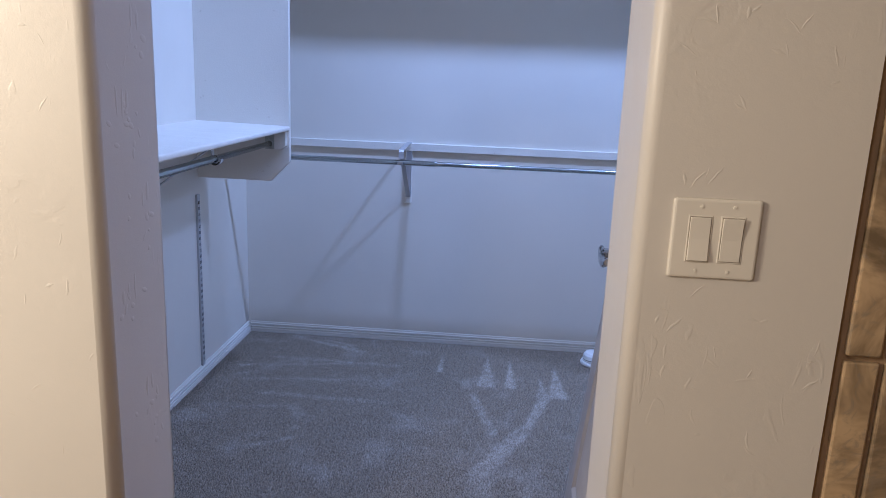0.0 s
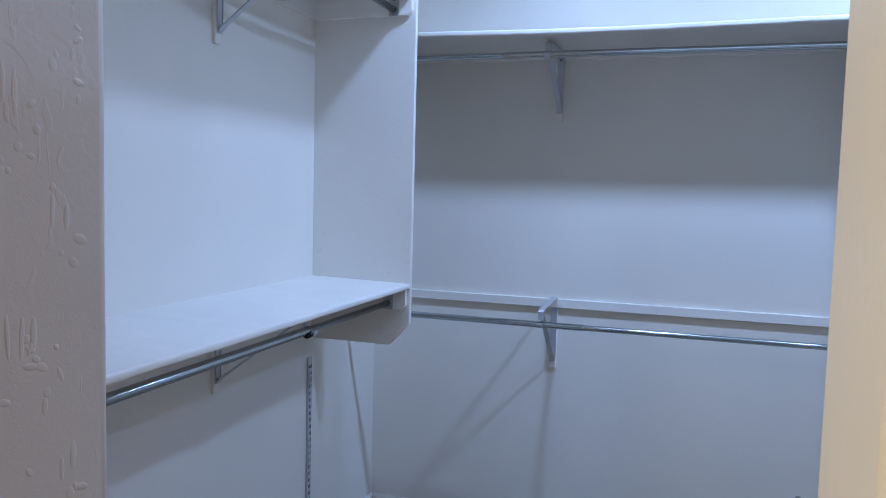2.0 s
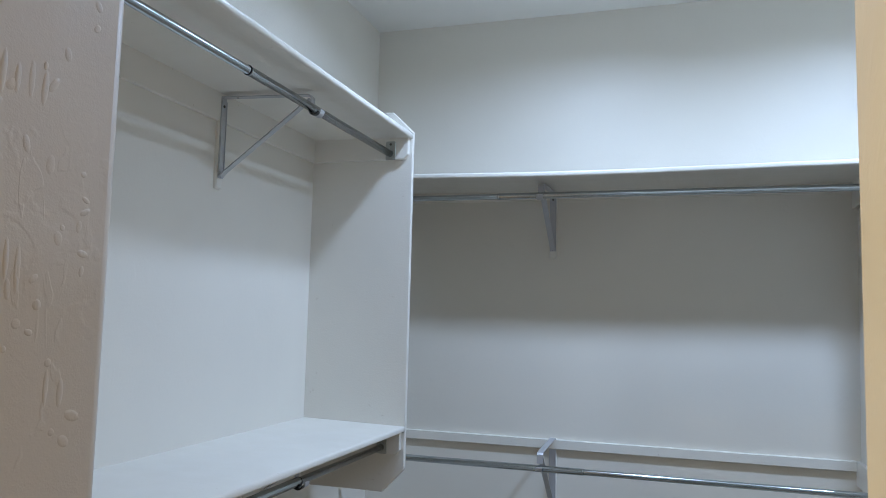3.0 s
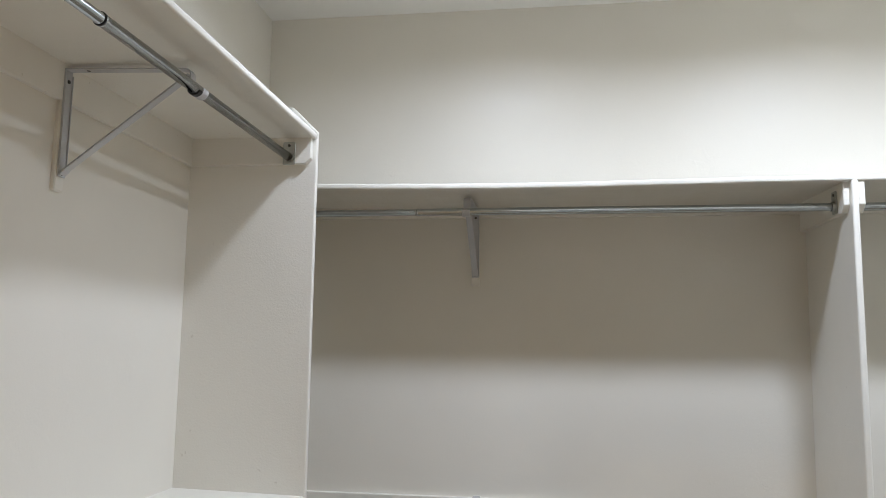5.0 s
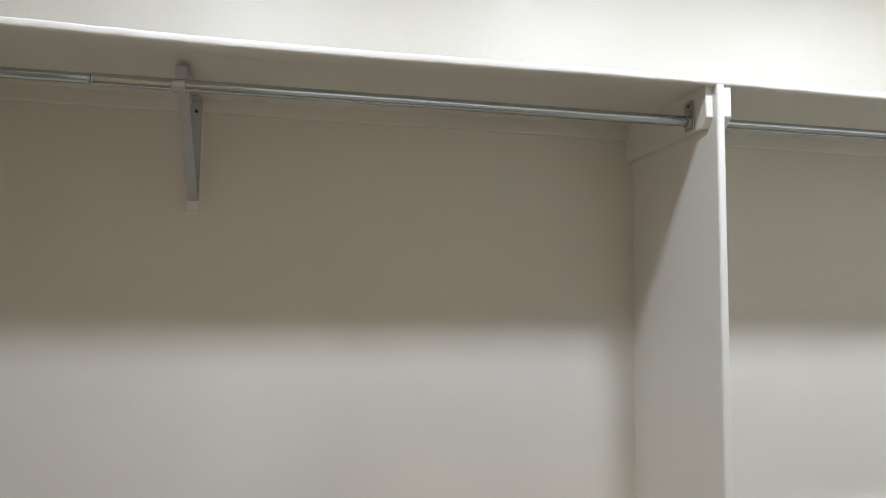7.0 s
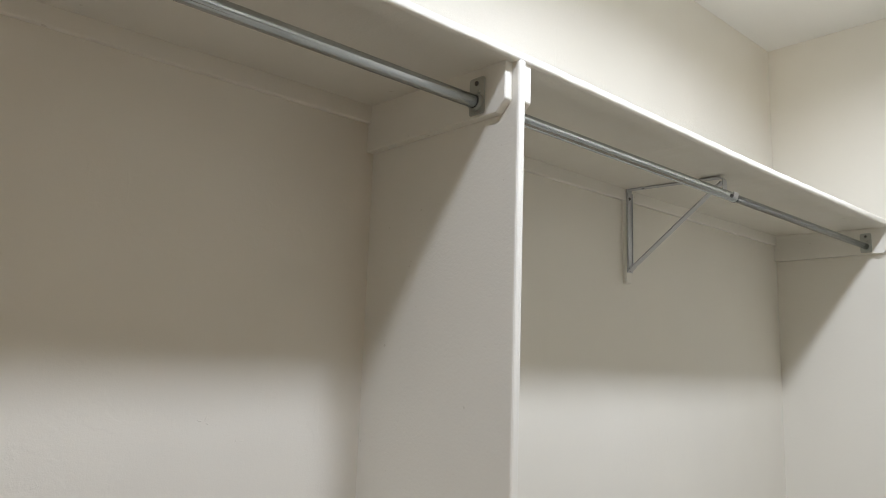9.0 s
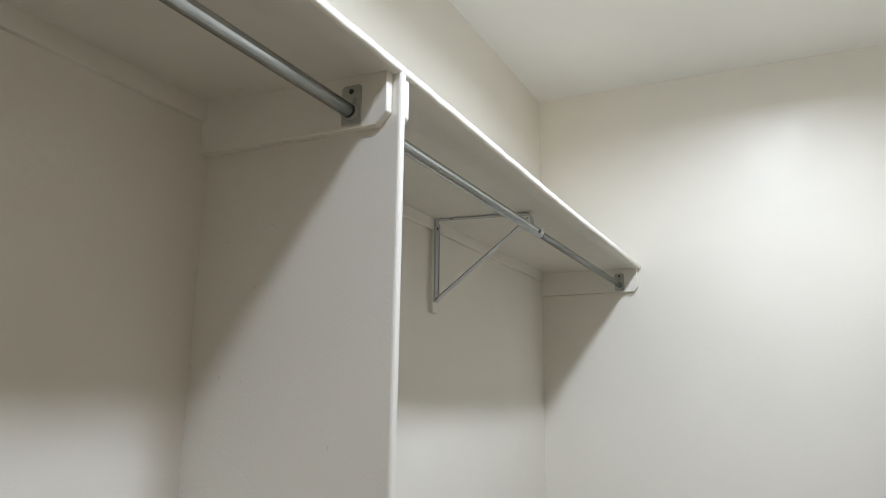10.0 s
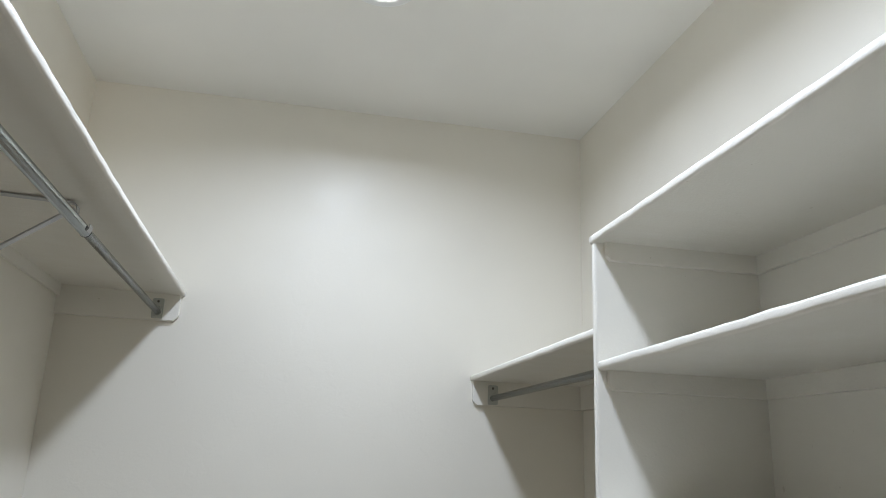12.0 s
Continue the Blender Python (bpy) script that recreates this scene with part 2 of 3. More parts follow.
# unseen bathroom floor and right wall: dark tone limits light bounced to the jamb
BFLOOR, nt_, b_ = material("unseen_tan_stone", (0.24, 0.18, 0.12), 0.5)
v_ = coords(nt_)
nt_.links.new(mix(nt_, ramp(nt_, noise_tex(nt_, v_, 4.0, 5.0), 0.35, 0.65), (0.16, 0.11, 0.07), (0.30, 0.23, 0.15)), b_.inputs["Base Color"])
bump(nt_, b_, (noise_tex(nt_, v_, 40.0, 4.0), 0.002, 0.3))
TILE = tile_material()
CARPET = carpet_material()


# ---- building blocks ----
def finish(bm, name, mat, smooth=False):
    me = bpy.data.meshes.new(name)
    bm.normal_update()
    bm.to_mesh(me)
    bm.free()
    me.materials.append(mat)
    if smooth:
        for p in me.polygons:
            p.use_smooth = True
    return me


def thing(name, base, label, category, group="", turn=0.0, lean=0.0):
    ob = new(name)
    ob.empty_display_size = 0.05
    ob.matrix_basis = pose(*base, lean, 0, turn)
    return tagged(ob, label, category, group)


def part(name, bm, mat, parent, label="", local=False, smooth=False):
    """Links a bmesh as one mesh under a thing or a part; it is given in world places, or in the thing's own with local."""
    top = parent
    while top.parent:
        top = top.parent
    if not local:
        bmesh.ops.translate(bm, verts=bm.verts, vec=-top.matrix_basis.translation)
    ob = new(name, finish(bm, name, mat, smooth))
    ob.parent = parent
    return tagged(ob, label)


def structure(name, bm, mat, label, category, smooth=False):
    return tagged(new(name, finish(bm, name, mat, smooth)), label, category, kind="structure")


def box(x0, y0, z0, x1, y1, z1, r=0.0, seg=2, bm=None):
    bm = bm or bmesh.new()
    made = bmesh.ops.create_cube(bm, size=1.0)["verts"]
    m = Matrix.Translation(((x0 + x1) / 2, (y0 + y1) / 2, (z0 + z1) / 2)) @ Matrix.Diagonal((abs(x1 - x0), abs(y1 - y0), abs(z1 - z0), 1))
    bmesh.ops.transform(bm, matrix=m, verts=made)
    if r:
        edges = list({e for vert in made for e in vert.link_edges})
        bmesh.ops.bevel(bm, geom=edges, offset=r, segments=seg, profile=0.5, affect="EDGES")
    return bm


def prism(outline, axis, a, b, r=0.0, seg=2, bm=None):
    """An outline of (u, v) drawn square to an axis and extruded from a to b. u, v are the other two axes in order."""
    bm = bm or bmesh.new()

    def at(u, v, w):
        return {"x": (w, u, v), "y": (u, w, v), "z": (u, v, w)}[axis]

    v0 = [bm.verts.new(at(u, v, a)) for u, v in outline]
    v1 = [bm.verts.new(at(u, v, b)) for u, v in outline]
    n = len(outline)
    faces = [bm.faces.new(v0), bm.faces.new(list(reversed(v1)))]
    for i in range(n):
        faces.append(bm.faces.new((v0[(i + 1) % n], v0[i], v1[i], v1[(i + 1) % n])))
    bmesh.ops.recalc_face_normals(bm, faces=faces)
    if r:
        edges = list({e for f in faces for e in f.edges})
        bmesh.ops.bevel(bm, geom=edges, offset=r, segments=seg, profile=0.5, affect="EDGES")
    return bm


def turned(profile, place, axis="z", seg=28, bm=None):
    """A lathe shape: (radius, height) pairs turned round an axis through a place."""
    bm = bm or bmesh.new()
    rings = []
    for rad, h in profile:
        ring = []
        for k in range(seg):
            a = 2 * math.pi * k / seg
            c, s = rad * math.cos(a), rad * math.sin(a)
            off = {"z": (c, s, h), "x": (h, c, s), "y": (s, h, c)}[axis]
            ring.append(bm.verts.new(Vector(place) + Vector(off)))
        rings.append(ring)
    for a, b in zip(rings, rings[1:]):
        for k in range(seg):
            bm.faces.new((a[k], a[(k + 1) % seg], b[(k + 1) % seg], b[k]))
    for ring, flip in ((rings[0], True), (rings[-1], False)):
        if (ring[0].co - ring[seg // 2].co).length > 1e-6:
            bm.faces.new(list(reversed(ring)) if flip else ring)
    bmesh.ops.remove_doubles(bm, verts=bm.verts, dist=1e-6)
    bmesh.ops.recalc_face_normals(bm, faces=bm.faces)
    return bm


def strip(points, width, thick, side, bm=None):
    """A bent flat bar through points; side is the unit way across its width."""
    bm = bm or bmesh.new()
    pts = [Vector(p) for p in points]
    s = Vector(side)
    rows = []
    for i, p in enumerate(pts):
        d = (pts[min(i + 1, len(pts) - 1)] - pts[max(i - 1, 0)]).normalized()
        n = d.cross(s).normalized()
        rows.append([bm.verts.new(p + s * (a * width / 2) + n * (b * thick / 2)) for a, b in ((-1, -1), (1, -1), (1, 1), (-1, 1))])
    for a, b in zip(rows, rows[1:]):
        for k in range(4):
            bm.faces.new((a[k], a[(k + 1) % 4], b[(k + 1) % 4], b[k]))
    bm.faces.new(rows[0])
    bm.faces.new(list(reversed(rows[-1])))
    bmesh.ops.recalc_face_normals(bm, faces=bm.faces)
    return bm


def board(x0, y0, z0, x1, y1, z1, along, sag=None, rough_edge=0.0012, r=0.006, tilt=0.0):
    """A painted shelf board, rounded and a little uneven along its edges; sag(w) lowers it along its length."""
    lo, hi = (x0, x1) if along == "x" else (y0, y1)
    n = max(8, int((hi - lo) / 0.02))
    u0, u1 = (y0, y1) if along == "x" else (x0, x1)
    ring = []
    for cu, cv, sa in ((u0 + r, z0 + r, 180), (u1 - r, z0 + r, 270), (u1 - r, z1 - r, 0), (u0 + r, z1 - r, 90)):
        for k in range(4):
            a = radians(sa + 30 * k)
            ring.append((cu + r * math.cos(a), cv + r * math.sin(a)))
    bm = bmesh.new()
    rows = []
    for i in range(n + 1):
        w = lo + (hi - lo) * i / n
        d = sag(w) if sag else 0.0
        row = []
        for u, v in ring:
            lift = tilt * (u - u0) / (u1 - u0)
            j = rough_edge * noise.noise((w * 17.0, u * 40.0, v * 40.0 + z0 * 9))
            k = rough_edge * noise.noise((w * 23.0 + 5, u * 40.0, v * 40.0))
            row.append(bm.verts.new((w, u + j, v + d + k + lift) if along == "x" else (u + j, w, v + d + k + lift)))
        rows.append(row)
    m = len(ring)
    for a, b in zip(rows, rows[1:]):
        for k in range(m):
            bm.faces.new((a[k], a[(k + 1) % m], b[(k + 1) % m], b[k]))
    bm.faces.new(rows[0])
    bm.faces.new(rows[-1])
    bmesh.ops.recalc_face_normals(bm, faces=bm.faces)
    for f in bm.faces:
        f.smooth = len(f.verts) == 4 and f.calc_area() < 0.0015
    return bm


# ---- structure ----
def bullnosed_wall(x0, x1, y0, y1, z0, z1, corners, rad=0.02, bm=None):
    """A wall block, its upright edges at the given plan corners rounded like bullnose drywall bead."""
    pts = []
    for px, py in ((x0, y0), (x1, y0), (x1, y1), (x0, y1)):
        if (px, py) in corners:
            cx, cy = px + (rad if px == x0 else -rad), py + (rad if py == y0 else -rad)
            start = {(x0, y0): 180, (x1, y0): 270, (x1, y1): 0, (x0, y1): 90}[(px, py)]
            for k in range(9):
                a = radians(start + 90 * k / 8)
                pts.append((cx + rad * math.cos(a), cy + rad * math.sin(a)))
        else:
            pts.append((px, py))
    bm = prism(pts, "z", z0, z1, bm=bm)
    for f in bm.faces:
        f.smooth = len(f.verts) == 4 and min(e.calc_length() for e in f.edges) < 0.006
    return bm


FL = 0.010                                # backing of the carpet
structure("floor", box(L - 0.1, DI - 0.115, -0.06, R + 0.1, F + 0.1, FL), CARPET, "taupe cut-pile carpet with pale vacuum strokes", "carpet")
structure("floor_bathroom", box(-2.3, -2.0, -0.06, 1.6, DI - 0.115, -0.004), BFLOOR, "unseen tan bathroom floor outside the closet, darkened to cut bounced light", "floor")
structure("ceiling", box(-2.4, -2.1, C, R + 0.1, F + 0.1, C + 0.1), CEILING, "flat off-white painted ceiling", "ceiling")
wall_far = structure("wall_far", box(L - 0.1, F, 0, R + 0.1, F + 0.1, C), CLOSET, "off-white painted closet wall behind the long shelf", "wall")
structure("wall_left", box(L - 0.1, DI, 0, L, F, C), CLOSET, "off-white painted closet wall behind the double shelves", "wall")
wall_end = structure("wall_right", box(R, N - 0.1, 0, R + 0.1, F, C), CLOSET, "bare off-white painted end wall of the closet", "wall")
structure("wall_near", box(JOG, N - 0.1, 0, R, N, C), CLOSET, "off-white painted closet wall behind the cubby shelves", "wall")
structure("wall_jog", box(JOG - 0.0, DI, 0, JOG + 0.1, N - 0.1, C), CLOSET, "short off-white closet wall behind the open door", "wall")

bm = bullnosed_wall(-2.4, JL, DO, DI, 0, C, ((JL, DO), (JL, DI)))
wall_left = structure("wall_door_left", bm, BATH, "cream hand-trowelled wall with rounded door corner", "wall", smooth=False)
bm = bullnosed_wall(JR, 0.523, DO, DI, 0, C, ((JR, DO),))
wall_right_of_door = structure("wall_door_right", bm, BATH, "cream hand-trowelled wall between the doorway and the tile", "wall")
structure("wall_door_head", box(JL, DO, HEAD, JR, DI, C), BATH, "cream hand-trowelled wall above the doorway", "wall")
# unseen walls, toned dark so less bounced light reaches the left jamb
structure("wall_bathroom_left", box(-2.4, -2.1, 0, -2.3, DO, C), TAN, "unseen tan bathroom wall, darkened to cut bounced light", "wall")
structure("wall_bathroom_back", box(-2.3, -2.1, 0, 1.6, -2.0, C), TAN, "unseen tan bathroom wall, darkened to cut bounced light", "wall")
structure("wall_bathroom_right", box(1.6, -2.1, 0, 1.7, DI, C), BFLOOR, "unseen brown bathroom wall, darkened to cut bounced light", "wall")


def lump(bm, centre, out, length, width, height, lean):
    """A low rounded smear of plaster on a face whose outward direction is out."""
    out = Vector(out)
    side = Vector((0, 0, 1)).cross(out)
    up = Vector((0, 0, 1))
    along = up * math.cos(lean) + side * math.sin(lean)
    across = side * math.cos(lean) - up * math.sin(lean)
    rows = []
    for r, h in ((1.0, -0.0003), (0.72, height * 0.5), (0.4, height * 0.92)):
        rows.append([bm.verts.new(Vector(centre) + along * (length / 2 * r * math.cos(a)) + across * (width / 2 * r * math.sin(a)) + out * h)
                     for a in (k * math.tau / 10 for k in range(10))])
    for a, b in zip(rows, rows[1:]):
        for k in range(10):
            bm.faces.new((a[k], a[(k + 1) % 10], b[(k + 1) % 10], b[k])).smooth = True
    bm.faces.new(rows[-1]).smooth = True


def trowel_marks(parent, spots, spot, out, seed):
    """Finger strokes and dabs left in the plaster, in loose clusters; spot(u, z) gives a place on the face."""
    rng = random.Random(seed)
    bm = bmesh.new()
    for u, z, strokes, dabs in spots:
        for k in range(strokes):
            du = (k - strokes / 2) * 0.017 + rng.uniform(-0.003, 0.003)
            lump(bm, spot(u + du, z + rng.uniform(-0.008, 0.008)), out, rng.uniform(0.028, 0.062), rng.uniform(0.007, 0.011), rng.uniform(0.0005, 0.0009), rng.uniform(-0.12, 0.12))
        for k in range(dabs):
            lump(bm, spot(min(1.20, max(1.08, u + rng.gauss(0, 0.028))), z - 0.04 + rng.gauss(0, 0.03)), out, rng.uniform(0.008, 0.026), rng.uniform(0.007, 0.014), rng.uniform(0.0004, 0.0007), rng.uniform(-1.4, 1.4))
    return part("plaster_marks", bm, BATH, parent, "raised trowel marks in the plaster")


trowel_marks(wall_left, [(1.10, 2.00, 0, 9), (1.17, 1.86, 3, 12), (1.12, 1.70, 4, 6), (1.19, 1.60, 0, 8), (1.11, 1.52, 3, 10), (1.18, 1.40, 2, 4), (1.13, 1.27, 3, 12),
                         (1.19, 1.12, 2, 8), (1.12, 0.98, 3, 6), (1.17, 0.80, 2, 9)], lambda u, z: (JL, u, z), (1, 0, 0), 5)


def ridge(bm, centre, out, length, width, height, lean, rng):
    """A thin wandering ridge of plaster, like the lip that a trowel leaves."""
    out = Vector(out)
    side = Vector((0, 0, 1)).cross(out)
    up = Vector((0, 0, 1))
    n = max(4, int(length / 0.006))
    spot = Vector(centre)
    rows = []
    for i in range(n + 1):
        u = i / n
        lean += rng.uniform(-0.28, 0.28)
        along = up * math.cos(lean) + side * math.sin(lean)
        across = side * math.cos(lean) - up * math.sin(lean)
        w = width * (0.25 + 0.75 * math.sin(math.pi * u)) * rng.uniform(0.7, 1.3) / 2
        h = height * math.sin(math.pi * (0.08 + 0.84 * u))
        rows.append([bm.verts.new(spot + across * a * w + out * b) for a, b in ((-1, -0.0004), (-0.35, h * 0.9), (0.1, h), (1, -0.0004))])
        spot = spot + along * (length / n)
    for a, b in zip(rows, rows[1:]):
        for k in range(3):
            bm.faces.new((a[k], a[k + 1], b[k + 1], b[k])).smooth = True


def ridges(name, parent, mat, places, spot, out, seed, size=1.0, count=2):
    rng = random.Random(seed)
    bm = bmesh.new()
    for u, z in places:
        for k in range(count):
            ridge(bm, spot(u + rng.gauss(0, 0.007) * size, z + rng.gauss(0, 0.010) * size), out, rng.uniform(0.010, 0.034) * size, rng.uniform(0.004, 0.009) * (0.5 + size / 2),
                  rng.uniform(0.0003, 0.0006), rng.choice((0.2, 0.5, -0.4, 1.2, -1.0)), rng)
    return part(name, bm, mat, parent, "raised trowel marks in the plaster")


ridges("plaster_ridges", wall_right_of_door, BATH, ((0.322, 1.403), (0.351, 1.424), (0.416, 1.406), (0.406, 1.378), (0.357, 1.297), (0.302, 1.204), (0.327, 1.21), (0.298, 1.031), (0.297, 1.002),
       (0.284, 0.946), (0.335, 0.908), (0.365, 0.955), (0.399, 0.935), (0.486, 0.918), (0.414, 1.022), (0.49, 0.962), (0.354, 0.847), (0.429, 0.817), (0.457, 1.345), (0.296, 1.352)),
       lambda u, z: (u, DO, z), (0, -1, 0), 11)
ridges("plaster_ridges", wall_left, BATH, ((-0.583, 1.345), (-0.631, 1.363), (-0.595, 0.991), (-0.625, 0.985), (-0.651, 0.97), (-0.662, 1.03), (-0.688, 0.797), (-0.613, 0.701), (-0.569, 0.871), (-0.654, 0.823),
       (-0.66, 0.815), (-0.599, 1.051), (-0.70, 1.20), (-0.60, 1.25)), lambda u, z: (u, DO, z), (0, -1, 0), 12, 0.9, 1)
# the few small dents and lumps in the closet's smoother walls
ridges("plaster_ridges", wall_far, CLOSET, ((-0.434, 1.35), (-0.786, 1.268), (-0.817, 1.182), (0.403, 1.373), (-0.365, 1.184), (0.384, 1.379), (0.45, 1.341), (-0.1, 2.42), (1.2, 1.22)),
       lambda u, z: (u, F, z), (0, -1, 0), 14, 0.45, 2)
ridges("plaster_ridges", wall_end, CLOSET, ((2.711, 1.436), (2.878, 1.449), (2.687, 2.416), (2.718, 1.439), (2.661, 1.458), (2.873, 1.453), (2.806, 1.335)),
       lambda u, z: (R, u, z), (-1, 0, 0), 15, 0.45, 2)
tile_wall = structure("wall_tiled", box(0.523, DO + 0.014, 0, 1.6, DI, C), GROUT, "wall of brown slate-look tiles in tan grout", "wall")


def baseboard(name, axis, a, b, at, side):
    """A ridged baseboard along x or y, its back on a wall at the given place, facing side."""
    prof = [(0, FL), (0.014, FL), (0.014, 0.028), (0.009, 0.0295), (0.009, 0.0325), (0.013, 0.034), (0.013, 0.040), (0.008, 0.0415), (0.008, 0.0445),
            (0.011, 0.046), (0.011, 0.053), (0.006, 0.056), (0.004, 0.062), (0, 0.064)]
    out = [(at + side * u, v) for u, v in prof]
    return structure(name, prism(out, axis, a, b), TRIM, "white ridged baseboard along the carpet", "baseboard")


baseboard("baseboard_far_1", "x", L + 0.013, PX - 0.052, F, -1)
baseboard("baseboard_far_2", "x", PX - 0.032, R - 0.013, F, -1)
baseboard("baseboard_left", "y", DI, F, L, 1)
baseboard("baseboard_right", "y", N, F, R, -1)


# ---- shelf fittings ----
def cleat_outline(u0, u1, z0, z1, chamfer):
    """A cleat board seen from its face: from u0 at the wall to u1 at the front, its lower front corner cut off."""
    s = 1 if u1 > u0 else -1
    return [(u0, z0), (u1 - s * chamfer, z0), (u1, z0 + chamfer), (u1, z1), (u0, z1)]


def screw(place, axis, sign, parent, r=0.0045, local=False):
    h = 0.0018 * sign
    part("screw", turned([(r, 0), (r * 0.9, h), (r * 0.35, h), (r * 0.3, h * 0.3)], place, axis, 12), DARK, parent, local=local)


def flange(place, axis, sign, parent):
    """A rod socket: a rounded plate with a cup and two screws, on a face square to the rod's axis."""
    x, y, z = place
    w, h0, h1, th = 0.0185, -0.022, 0.046, 0.003
    c = y if axis == "x" else x
    pts = []
    for cu, cv, sa in ((c + w - 0.006, z + h1 - 0.006, 0), (c - w + 0.006, z + h1 - 0.006, 90), (c - w + 0.004, z + h0 + 0.004, 180), (c + w - 0.004, z + h0 + 0.004, 270)):
        rr = 0.006 if cv > z else 0.004
        for k in range(4):
            a = radians(sa + 30 * k)
            pts.append((cu + rr * math.cos(a), cv + rr * math.sin(a)))
    w0 = x if axis == "x" else y
    plate = part("flange", prism(pts, axis, w0, w0 + sign * th, 0.0008, 1), ZINC, parent, "zinc-plated steel socket plate")
    cup = turned([(0.0150, 0), (0.0150, sign * 0.011), (0.0126, sign * 0.011), (0.0126, 0)], place, axis, 24)
    part("cup", cup, ZINC, plate, smooth=False)
    for dz in (0.035,):
        sp = (w0 + sign * th, y, z + dz) if axis == "x" else (x, w0 + sign * th, z + dz)
        screw(sp, axis, sign, plate)
    lug = (w0 + sign * th, y - 0.006, z + 0.019) if axis == "x" else (x - 0.006, w0 + sign * th, z + 0.019)
    part("lug", turned([(0.004, 0), (0.0036, sign * 0.003), (0.002, sign * 0.004)], lug, axis, 12), ZINC, plate)


def tube(a, b, axis, r, seg=24):
    """A tube between two places along an axis, its open end rolled."""
    x, y, z = a
    ln = (b[0] - a[0]) if axis == "x" else (b[1] - a[1])
    s = 1 if ln > 0 else -1
    bm = turned([(r * 0.9, 0), (r, 0.002 * s), (r, ln - 0.006 * s), (r * 1.05, ln - 0.005 * s), (r * 1.05, ln - 0.001 * s), (r * 0.9, ln)], a, axis, seg)
    for f in bm.faces:
        f.smooth = len(f.verts) == 4
    return bm


def closet_rod(a, b, join, thick_first, axis, label, ring=True, group="closet rods"):
    """A telescoping rod from a to b with its joint part of the way, and a flange at each end."""
    mid = tuple(a[i] + (b[i] - a[i]) * join for i in range(3))
    ob = thing("closet_rod", a, label, "closet rod", group)
    sign = 1 if (b[0] - a[0] if axis == "x" else b[1] - a[1]) > 0 else -1
    if thick_first:
        part("outer_tube", tube(a, mid, axis, 0.0120), STEEL, ob)
        part("inner_tube", tube(b, mid, axis, 0.0105), STEEL, ob)
    else:
        part("inner_tube", tube(a, mid, axis, 0.0105), STEEL, ob)
        part("outer_tube", tube(b, mid, axis, 0.0120), STEEL, ob)
    if ring:
        part("joint_ring", turned([(0.0103, -0.0012), (0.0129, -0.0012), (0.0129, 0.0012), (0.0103, 0.0012)], mid, axis, 24), RING, ob, "dark ring at the telescoping joint")
    flange(a, axis, sign, ob)
    flange(b, axis, -sign, ob)
    return ob


def shelf_bracket(more=0.0, clipped=True):
    """A folded-steel shelf and rod bracket. Its back lies on y = 0, its top on z = 0 and it reaches towards -y; more lengthens its leg."""
    ob = thing("shelf_bracket", (0, 0, 0), "white steel shelf and rod bracket on a painted wood block", "bracket", "shelf brackets")
    side = (1, 0, 0)
    part("backing_block", box(-0.015, -0.011, -0.272 - more, 0.015, 0.004, -0.001, 0.003, 1), BOARD, ob, "white-painted wood block", local=True)
    leg = strip([(0, -0.0135, -0.241 - more), (0, -0.0135, 0)], 0.024, 0.0025, side)
    for s in (-1, 1):
        box(s * 0.012 - 0.001, -0.0175, -0.225 - more, s * 0.012 + 0.001, -0.0125, -0.012, bm=leg)
    leg = part("leg", leg, BRACKET, ob, local=True)
    arm = strip([(0, -0.013, -0.0015), (0, -0.285, -0.0115), (0, -0.297, -0.0135), (0, -0.303, -0.020), (0, -0.304, -0.050)], 0.022, 0.0025, side)
    arm = part("arm", arm, BRACKET, ob, local=True)
    brace = strip([(0, -0.016, -0.236 - more), (0, -0.03, -0.222 - more), (0, -0.28, -0.036), (0, -0.297, -0.024)], 0.020, 0.004, side)
    part("brace", brace, BRACKET, ob, local=True)
    hook = [(0, -0.320 + 0.0142 * math.cos(radians(a)), -0.061 + 0.0142 * math.sin(radians(a))) for a in range(25, -206, -20)]
    part("hook", strip(hook, 0.024, 0.003, side), BRACKET, ob, local=True)
    clip = [(-0.0190, -0.320 + 0.0140 * math.cos(radians(a)), -0.061 + 0.0140 * math.sin(radians(a))) for a in range(-20, -161, -20)]
    if clipped:
        part("rod_clip", strip(clip, 0.013, 0.004, side), RING, ob, "blackened clip under the rod", local=True)
    screw((0, -0.0148, -0.028), "y", -1, leg, local=True)
    screw((0, -0.0148, -0.232 - more), "y", -1, leg, 0.006, local=True)
    screw((0, -0.06, -0.003), "z", -1, arm, local=True)
    return ob


bracket = shelf_bracket(0.0)
bracket.matrix_basis = pose(L, 2.408, ZU - T - 0.002, 0, 0, 90)
copy_thing(bracket, pose(L, 2.405, ZL - T + 0.006, 0, 0, 90))
shelf_bracket(0.0, False).matrix_basis = pose(-0.402, F, ZS - T)
shelf_bracket(0.003).matrix_basis = pose(1.635, F, ZS - T + 0.0055)
shelf_bracket(0.024, False).matrix_basis = pose(-0.394, F, ZC + 0.006)


